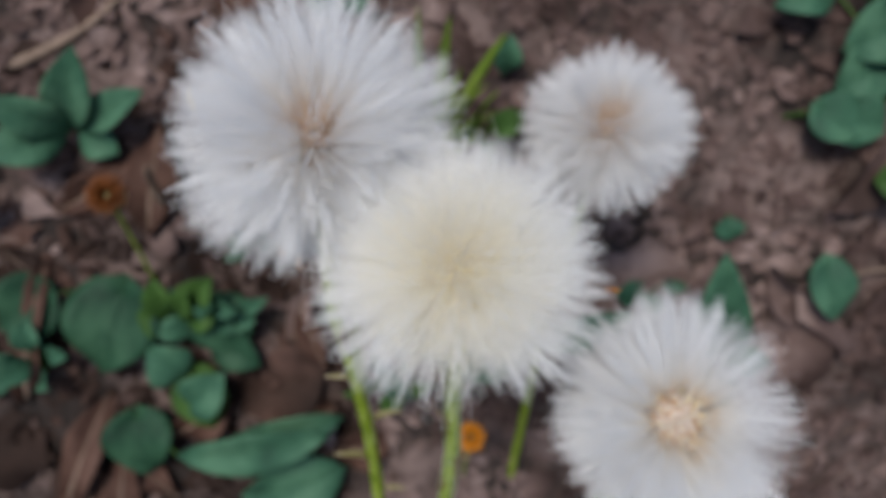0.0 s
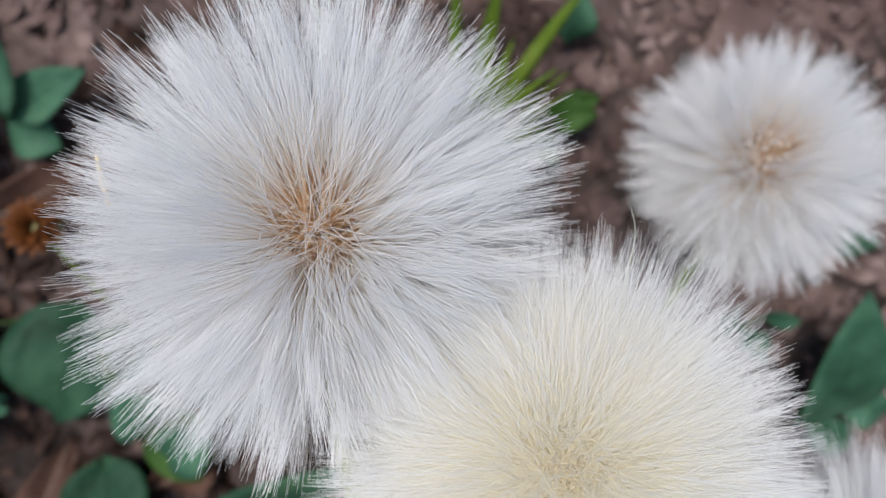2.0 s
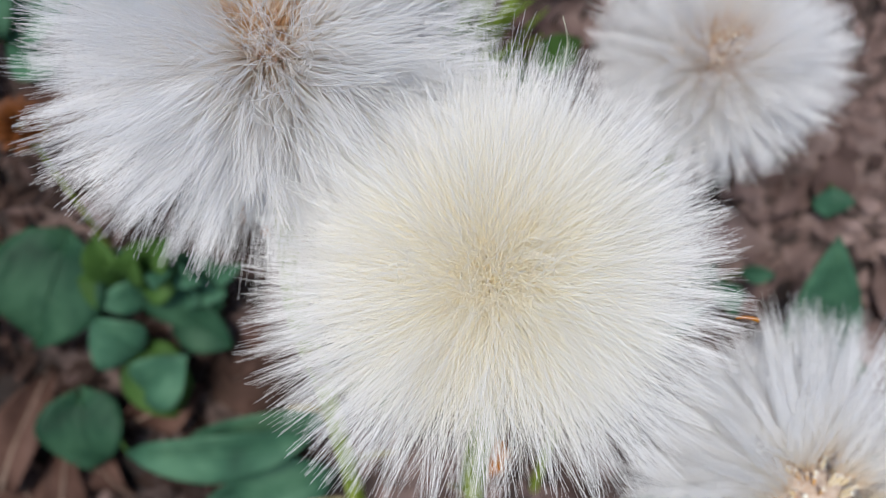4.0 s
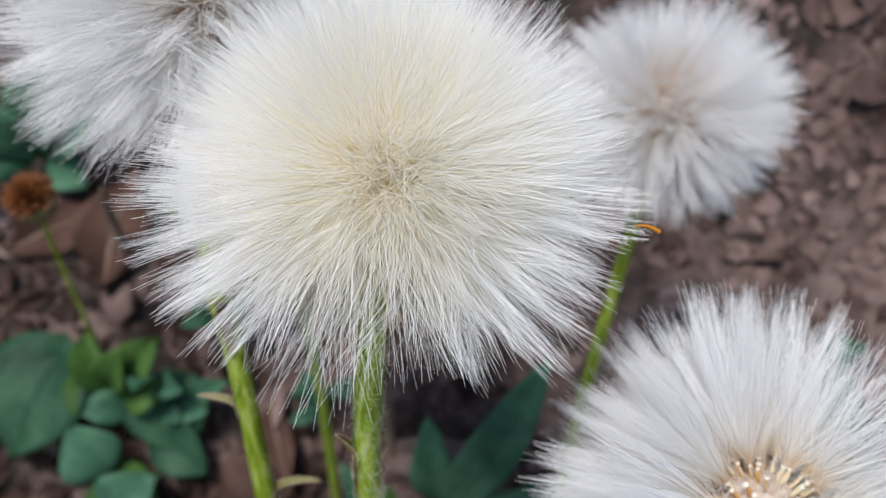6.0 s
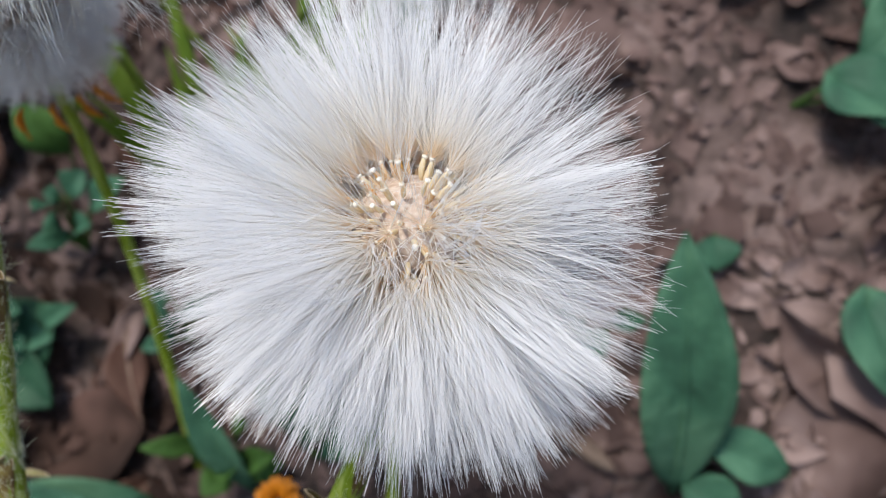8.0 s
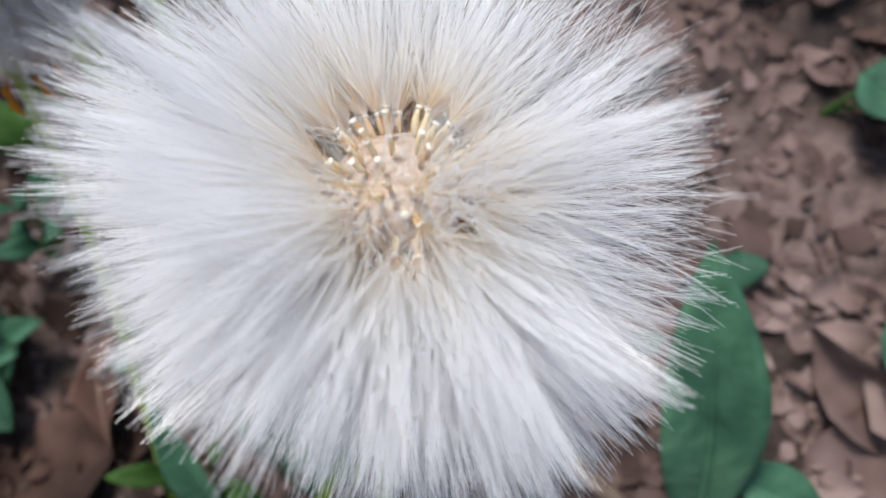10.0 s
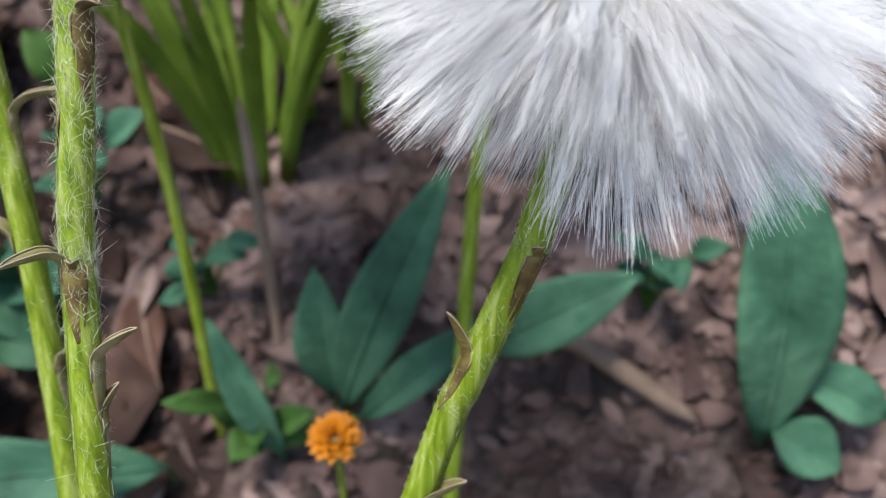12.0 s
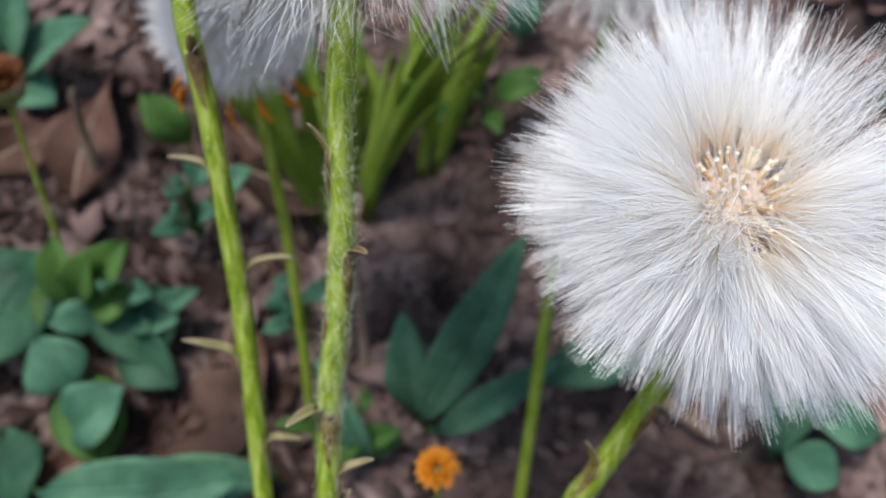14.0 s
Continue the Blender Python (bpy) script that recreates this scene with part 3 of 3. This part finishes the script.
def leaf_between(name_of, base, tip, width, material, rng, parent=None, label="", shape=0.5, cord=0.0, fold=0.25, arch=0.12, face=(0, -0.75, 0.65), rows=11, wave=0.07):
    """A leaf blade from base to tip (world places) whose upper side looks along `face`."""
    a, b = Vector(base), Vector(tip)
    long = (b - a).length
    y = (b - a).normalized()
    x = y.cross(Vector(face)).normalized()
    z = x.cross(y)
    m = Matrix((x, y, z)).transposed().to_4x4()
    m.translation = a
    v, f = thick_blade(*blade(long, width, rows, 4, shape, fold, 0.0, wave, cord, rng.uniform(-0.25, 0.25), rng), 0.0003)
    v = [(p[0], p[1], p[2] + arch * long * math.sin(math.pi * min(1, max(0, p[1] / long)))) for p in v]
    me = mesh_of(name_of, v, f, material)
    if parent is None:
        ob = new(name_of, me)
        ob.matrix_world = m
        add_midrib(ob, v, rows, TWIG)
        return ob
    m.translation = a - Vector(parent.location)
    leaf = part(name_of, me, parent, label, m)
    add_midrib(leaf, v, rows, material)
    return leaf


def stalk_between(parent, base, tip, radius, material, name_of="stalk", bow=(0, 0, 0)):
    a, b = Vector(base) - Vector(parent.location), Vector(tip) - Vector(parent.location)
    mid = (a + b) / 2 + Vector(bow)
    v, f = tubes([smooth_line([a, mid, b], 9)], [np.linspace(radius, radius * 0.7, 9)], 7, True)
    return part(name_of, mesh_of(name_of, v, f, material), parent)


def leafy_plant(label, root, leaves, material, rng, category="plant", shape=0.5, cord=0.0, name_of="herb", stalks=True, group="", radius=0.0005):
    """A low plant: leaves as (base, tip, width); stalks run from the root to each leaf's base."""
    root = (root[0], root[1], ground_height(root[0], root[1]))
    t = thing(name_of, root, label, category, group)
    for base, tip, width in leaves:
        if stalks:
            stalk_between(t, root, base, radius, LEAF_BRIGHT, "leaf_stalk")
        leaf_between("leaf", base, tip, width, material, rng, t, shape=shape, cord=cord)
    return t


rng = random.Random(31)
# lance-leaved rosettes
leafy_plant("rosette of upright lance-shaped dark green leaves", (0.0069, 0.0645), [
    ((0.0076, 0.0614, 0.0577), (0.0269, 0.0640, 0.1043), 0.0110), ((0.0108, 0.0597, 0.0565), (0.0354, 0.0561, 0.0818), 0.0073),
    ((0.0319, 0.0622, 0.0702), (0.0574, 0.0577, 0.0886), 0.0109), ((0.0054, 0.0628, 0.0591), (0.0039, 0.0648, 0.0851), 0.0091)], LEAF, rng, name_of="rosette")
leafy_plant("single narrow lance-shaped green leaf on the bank", (-0.0032, 0.0589), [((-0.0026, 0.0570, 0.0492), (-0.0129, 0.0566, 0.0797), 0.0063)], LEAF, rng, name_of="herb")
leafy_plant("broad upright lance-shaped leaf with smaller ones beside it", (0.0800, 0.0540), [
    ((0.0790, 0.0520, 0.0600), (0.0758, 0.0590, 0.1120), 0.0158), ((0.0825, 0.0540, 0.0740), (0.0985, 0.0510, 0.0660), 0.0092), ((0.0800, 0.0510, 0.0640), (0.0905, 0.0460, 0.0600), 0.0100)], LEAF, rng, name_of="rosette")
leafy_plant("long dark green leaf arching low over litter", (-0.0766, 0.0541), [((-0.0672, 0.0423, 0.0545), (-0.0257, 0.0428, 0.0599), 0.0133)], LEAF, rng, name_of="herb")
# young bright leaves
leafy_plant("cluster of small bright green leaves", (-0.0680, 0.0800), [
    ((-0.0664, 0.0727, 0.0782), (-0.0682, 0.0737, 0.0945), 0.0100), ((-0.0642, 0.0735, 0.0791), (-0.0529, 0.0738, 0.0946), 0.0098), ((-0.0653, 0.0734, 0.0791), (-0.0587, 0.0694, 0.0945), 0.0086),
    ((-0.0662, 0.0719, 0.0774), (-0.0751, 0.0714, 0.0816), 0.0102), ((-0.0640, 0.0720, 0.0774), (-0.0527, 0.0723, 0.0827), 0.0099)], LEAF_BRIGHT, rng, name_of="herb")
leafy_plant("low plant with rounded dark green leaves", (-0.0690, 0.0623), [
    ((-0.0659, 0.0551, 0.0580), (-0.0531, 0.0591, 0.0677), 0.0136), ((-0.0646, 0.0616, 0.0655), (-0.0730, 0.0655, 0.0749), 0.0139)], LEAF, rng, shape=0.42, name_of="herb")
leafy_plant("tiny seedling with a round green leaf", (-0.0249, 0.0800), [((-0.0235, 0.0766, 0.0736), (-0.0228, 0.0777, 0.0809), 0.0067)], LEAF, rng, shape=0.45, name_of="seedling")
leafy_plant("leafy rosette with five broad green leaves", (-0.0896, 0.1141), [
    ((-0.0877, 0.1103, 0.1145), (-0.0793, 0.1102, 0.1414), 0.0120), ((-0.0877, 0.1103, 0.1145), (-0.1020, 0.1027, 0.1326), 0.0114), ((-0.0893, 0.1093, 0.1134), (-0.1066, 0.0961, 0.1201), 0.0124),
    ((-0.0863, 0.1103, 0.1144), (-0.0654, 0.1079, 0.1287), 0.0096), ((-0.0868, 0.1107, 0.1130), (-0.0762, 0.1047, 0.1100), 0.0099)], LEAF, rng, name_of="rosette")
HEART = "low creeping plant with heart-shaped dark green leaves"
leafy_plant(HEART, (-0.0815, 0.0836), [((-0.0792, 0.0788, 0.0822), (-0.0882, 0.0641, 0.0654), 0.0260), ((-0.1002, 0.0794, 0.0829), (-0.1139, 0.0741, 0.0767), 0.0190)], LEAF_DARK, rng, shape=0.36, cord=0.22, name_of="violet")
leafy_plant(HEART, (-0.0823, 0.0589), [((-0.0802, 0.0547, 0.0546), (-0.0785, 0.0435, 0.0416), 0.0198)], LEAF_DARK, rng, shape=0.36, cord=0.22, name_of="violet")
leafy_plant("creeping plant with a single rounded green leaf", (-0.0646, 0.0676), [((-0.0632, 0.0632, 0.0645), (-0.0580, 0.0521, 0.0515), 0.0160)], LEAF_BRIGHT, rng, shape=0.4, cord=0.12, name_of="violet")
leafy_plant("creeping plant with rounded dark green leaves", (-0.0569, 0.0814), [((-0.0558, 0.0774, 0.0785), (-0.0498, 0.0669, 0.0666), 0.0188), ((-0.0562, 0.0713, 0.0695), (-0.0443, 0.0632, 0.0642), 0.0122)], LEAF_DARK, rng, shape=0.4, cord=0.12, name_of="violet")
leafy_plant("long oval green leaf lying low", (-0.0227, 0.0559), [((-0.0224, 0.0521, 0.0514), (-0.0557, 0.0455, 0.0518), 0.0125)], LEAF, rng, name_of="herb")
leafy_plant("broad oval dark green leaf lying low", (-0.0225, 0.0453), [((-0.0223, 0.0423, 0.0382), (-0.0538, 0.0373, 0.0341), 0.0191)], LEAF, rng, shape=0.45, name_of="herb")
leafy_plant(HEART, (0.1122, 0.1211), [
    ((0.1086, 0.1152, 0.1461), (0.0940, 0.1115, 0.1440), 0.0120), ((0.1274, 0.1065, 0.1434), (0.1120, 0.1025, 0.1353), 0.0181), ((0.1236, 0.1020, 0.1344), (0.1121, 0.0973, 0.1264), 0.0165),
    ((0.1356, 0.1071, 0.1427), (0.1321, 0.1000, 0.1340), 0.0186)], LEAF, rng, shape=0.38, cord=0.2, name_of="violet")
leafy_plant(HEART, (0.1021, 0.0998), [((0.1075, 0.0945, 0.1240), (0.1180, 0.0880, 0.1190), 0.0135), ((0.1131, 0.0938, 0.1225), (0.1249, 0.0894, 0.1201), 0.0149)], LEAF, rng, shape=0.38, cord=0.2, name_of="violet")
leafy_plant("seedling with a bright green leaf", (0.1271, 0.0856), [((0.1218, 0.0796, 0.1112), (0.1376, 0.0777, 0.1124), 0.0135)], LEAF_BRIGHT, rng, shape=0.45, name_of="seedling")
leafy_plant(HEART, (0.1113, 0.0712), [((0.1104, 0.0658, 0.0937), (0.1140, 0.0560, 0.0810), 0.0125)], LEAF, rng, shape=0.38, cord=0.22, name_of="violet")
leafy_plant("tiny seedling with a round green leaf", (0.0883, 0.0834), [((0.0867, 0.0811, 0.0980), (0.0870, 0.0766, 0.0928), 0.0083)], LEAF, rng, shape=0.45, name_of="seedling")
leafy_plant("small sprig of green leaves on the bank", (-0.0160, 0.1319), [((-0.0158, 0.1266, 0.1351), (-0.0237, 0.1268, 0.1456), 0.0093), ((-0.0150, 0.1270, 0.1360), (-0.0080, 0.1265, 0.1450), 0.0090)], LEAF, rng, name_of="herb")
leafy_plant("small sprig of green leaves on the bank", (0.0270, 0.1160), [((0.0274, 0.1123, 0.1247), (0.0280, 0.1137, 0.1366), 0.0077)], LEAF, rng, name_of="herb")
leafy_plant("bright green leaf beside the low seed head", (-0.0460, 0.0990), [((-0.0440, 0.0950, 0.1060), (-0.0520, 0.0930, 0.1180), 0.0090)], LEAF_BRIGHT, rng, name_of="seedling")


def grass_tuft(root, label, count, long, lean, rng):
    """A fan of narrow arching blades."""
    root = (root[0], root[1], ground_height(root[0], root[1]))
    t = thing("grass_tuft", root, label, "grass")
    for i in range(count):
        a = rng.uniform(0, 6.28)
        start = Vector((0.006 * math.cos(a), 0.006 * math.sin(a), 0))
        ln = long * rng.uniform(0.65, 1.1)
        d = Vector((0.16 * math.cos(a) + lean[0], 0.16 * math.sin(a) + lean[1], 1)).normalized()
        w = 0.0038 * rng.uniform(0.7, 1.25)
        side = d.cross(Vector((rng.uniform(-0.4, 0.4), -1, 0.2))).normalized()
        bend = Vector((math.cos(a), math.sin(a), -0.4)) * ln * rng.uniform(0.05, 0.28)
        verts, faces = [], []
        for k in range(8):
            u = k / 7
            p = start + d * ln * u + bend * u * u
            h = side * w * 0.5 * (0.7 + 0.6 * u) * (1 - u**3) + side * 0.00005
            n = side.cross(d) * w * 0.16
            verts += [p - h, p + n, p + h]
            if k:
                q = 3 * (k - 1)
                faces += [(q, q + 1, q + 4, q + 3), (q + 1, q + 2, q + 5, q + 4)]
        v, f = thick_blade([tuple(p) for p in verts], faces, 0.00015)
        part("blade", mesh_of("blade", v, f, GRASS), t)


rng = random.Random(32)
grass_tuft((-0.0120, 0.0950), "tuft of broad yellowish green grass blades", 28, 0.056, (0.02, -0.20), rng)
grass_tuft((0.0040, 0.1020), "tuft of yellowish green grass blades", 12, 0.046, (0.03, -0.16), rng)
grass_tuft((0.1350, 0.0980), "small tuft of green grass", 8, 0.04, (0.0, -0.3), rng)


def orange_flower(root, head, label, rng, size=0.0043, lean=(0, -0.4, 0.9), petal=None):
    """A half-closed composite flower: a green cup, a dome of orange florets, a thin stalk."""
    root = (root[0], root[1], ground_height(root[0], root[1]))
    t = thing("orange_flower", root, label, "flower", "orange flowers on the bank")
    stalk_between(t, root, head, 0.0006, STEM, "stalk")
    up = aim(lean)
    here = Matrix.Translation(Vector(head) - Vector(root)) @ up
    v, f = tubes([[(0, 0, -0.004), (0, 0, -0.003), (0, 0, -0.001), (0, 0, 0.0005)]], [[0.0008, size * 0.55, size * 0.75, size * 0.7]], 12, True)
    part("cup", mesh_of("cup", v, f, BRACT_GREEN), t, "green floral cup", here)
    gen = random.Random(rng.randrange(9999))
    for ring, (count, tilt, ln) in enumerate(((14, 48, 0.85), (12, 34, 0.85), (9, 18, 0.85), (4, 6, 0.8))):
        for i in range(count):
            v, f = thick_blade(*blade(size * ln, size * 0.42, 4, 2, 0.6, 0.3, 0.35, 0, 0, 0, gen), 0.00015)
            m = here @ pose(0, 0, 0.0002 * ring, 0, 0, 360 * i / count + 17 * ring + gen.uniform(-8, 8)) @ pose(0, size * 0.12, 0, 90 - tilt, 0, 0)
            part("floret", mesh_of("floret", v, f, petal or PETAL), t, m=m)


rng = random.Random(33)
orange_flower((0.012, 0.040), (0.0119, 0.0323, 0.0754), "small orange flower on a thin green stalk", rng)
orange_flower((-0.070, 0.081), (-0.069, 0.0737, 0.1277), "withered reddish orange flower on a taller stalk", rng, 0.0055, petal=PETAL_DULL)


def stick(name_of, points, radius, label, material, category):
    p = smooth_line(points, 18)
    rad = np.array([radius * (1 + 0.18 * noise.noise((i * 0.6, radius * 800, 1.5))) for i in range(18)]) * np.linspace(1.1, 0.6, 18)
    rad[:2] *= (0.35, 0.85)
    rad[-2:] *= (0.7, 0.25)
    v, f = tubes([p], [rad], 8, True)
    tagged(new(name_of, mesh_of(name_of, v, f, material)), label, category)


stick("twig", [(0.0370, 0.0715, 0.0762), (0.0460, 0.0665, 0.0724), (0.0576, 0.0601, 0.0676), (0.0686, 0.0539, 0.0625)], 0.0026, "grey-brown dry twig lying on the litter", TWIG, "twig")
stick("dry_stalk", [(-0.0046, 0.0690, 0.0572), (-0.0049, 0.0700, 0.0733), (-0.0063, 0.0722, 0.0887), (-0.0078, 0.0746, 0.1033), (-0.0088, 0.0760, 0.1110)], 0.0013, "dead upright pale brown stalk", TWIG, "stalk")
stick("straw", [(-0.0670, 0.0990, 0.0905), (-0.0664, 0.0950, 0.1022), (-0.0662, 0.0930, 0.1125), (-0.0643, 0.0895, 0.1206)], 0.0014, "bleached bent straw on the bank", TWIG, "straw")
stick("twig", [(-0.1029, 0.1232, 0.1253), (-0.0923, 0.1260, 0.1284), (-0.0814, 0.1296, 0.1327), (-0.0720, 0.1342, 0.1380)], 0.0016, "dark thin twig on the bank", TWIG, "twig")
stick("twig", [(0.1134, 0.0662, 0.0846), (0.1193, 0.0666, 0.0864), (0.1268, 0.0668, 0.0882), (0.1372, 0.0661, 0.0898)], 0.0007, "thin grey twig on the bank", TWIG, "twig")


def fallen_leaf(base, tip, width, label, rng, curl=0.3, material=None):
    ob = leaf_between("fallen_leaf", base, tip, width, material or DEAD_BRIGHT, rng, fold=rng.uniform(0.1, 0.4), arch=curl, wave=0.30)
    tagged(ob, label, "dead leaf", "fallen leaves lying loose")


def lay_leaf(x, y, a, ln, w, label, material, rng):
    """A dead leaf on the bank, its tip `a` degrees round from +x."""
    dx, dy = math.cos(radians(a)) * ln, math.sin(radians(a)) * ln * 0.75
    lift = rng.uniform(0.0005, 0.004)
    fallen_leaf((x, y, ground_height(x, y) + lift), (x + dx, y + dy, ground_height(x + dx, y + dy) + lift + rng.uniform(0.0, 0.004)), w, label, rng, rng.uniform(0.02, 0.16), material)


rng = random.Random(34)
RED, PALE, DARK_FALLEN = "curled reddish-brown dead leaf on the litter", "bleached pinkish dead leaf on the litter", "dark brown dead leaf on the litter"
for x, y, a, ln, w in ((-0.112, 0.062, 70, 0.036, 0.010), (-0.090, 0.030, 80, 0.030, 0.011), (-0.095, 0.098, 20, 0.024, 0.012), (-0.105, 0.040, 60, 0.034, 0.012), (0.098, 0.030, 95, 0.016, 0.013),
                       (-0.040, 0.048, 40, 0.022, 0.010), (0.110, 0.135, 75, 0.020, 0.010), (-0.072, 0.092, 75, 0.028, 0.015)):
    lay_leaf(x, y, a, ln, w, RED, DEAD_BRIGHT, rng)
for k in range(24):
    x, y = rng.uniform(-0.135, 0.0), rng.uniform(0.030, 0.150)
    label, material = rng.choice(((RED, DEAD_BRIGHT), (RED, DEAD_BRIGHT), (PALE, DEAD_PALE), (DARK_FALLEN, DEAD_DARK)))
    ln = rng.uniform(0.013, 0.027)
    lay_leaf(x, y, rng.uniform(0, 360), ln, ln * rng.uniform(0.34, 0.62), label, material, rng)

def sprig(x, y, count, size, label, material, rng):
    """A small herb: a few oval leaves on short stalks round one root."""
    z = ground_height(x, y)
    leaves = []
    for k in range(count):
        a = 2 * math.pi * k / count + rng.uniform(-0.7, 0.7)
        own = size * rng.uniform(0.55, 1.15)
        up = rng.uniform(0.003, 0.016)
        out = rng.uniform(0.1, 0.9) * size
        base = (x + math.cos(a) * out * 0.7, y - 0.004 + math.sin(a) * out * 0.3, z + up)
        tip = (base[0] + math.cos(a) * own, base[1] - rng.uniform(0.0, 0.006) + math.sin(a) * own * 0.4, base[2] + own * rng.uniform(-0.2, 0.8))
        leaves.append((base, tip, own * rng.uniform(0.45, 0.8)))
    leafy_plant(label, (x, y), leaves, material, rng, shape=0.45, name_of="seedling")


rng = random.Random(35)
for x, y, count, size, material, label in (
        (-0.0438, 0.0907, 8, 0.010, LEAF, "small dark green seedling among dead leaves"), (-0.0557, 0.0775, 9, 0.011, LEAF, "bushy dark green seedling on dark litter"),
        (-0.0190, 0.0790, 8, 0.009, LEAF, "small dark green seedling among dead leaves"), (-0.0064, 0.0616, 8, 0.009, LEAF_BRIGHT, "small fresh green seedling near a dry stalk"),
        (0.0201, 0.1048, 5, 0.010, LEAF_BRIGHT, "small fresh green seedling beside grass"), (0.0620, 0.0700, 8, 0.009, LEAF, "small dark green seedling beside a twig"),
        (-0.1050, 0.0700, 9, 0.012, LEAF, "bushy dark green seedling on dark litter"),
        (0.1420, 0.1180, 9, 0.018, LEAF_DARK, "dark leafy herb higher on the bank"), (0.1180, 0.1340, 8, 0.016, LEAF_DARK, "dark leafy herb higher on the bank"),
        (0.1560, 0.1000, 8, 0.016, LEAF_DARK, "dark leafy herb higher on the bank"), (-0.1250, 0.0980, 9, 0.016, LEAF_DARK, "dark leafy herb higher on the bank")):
    sprig(x, y, count, size, label, material, rng)
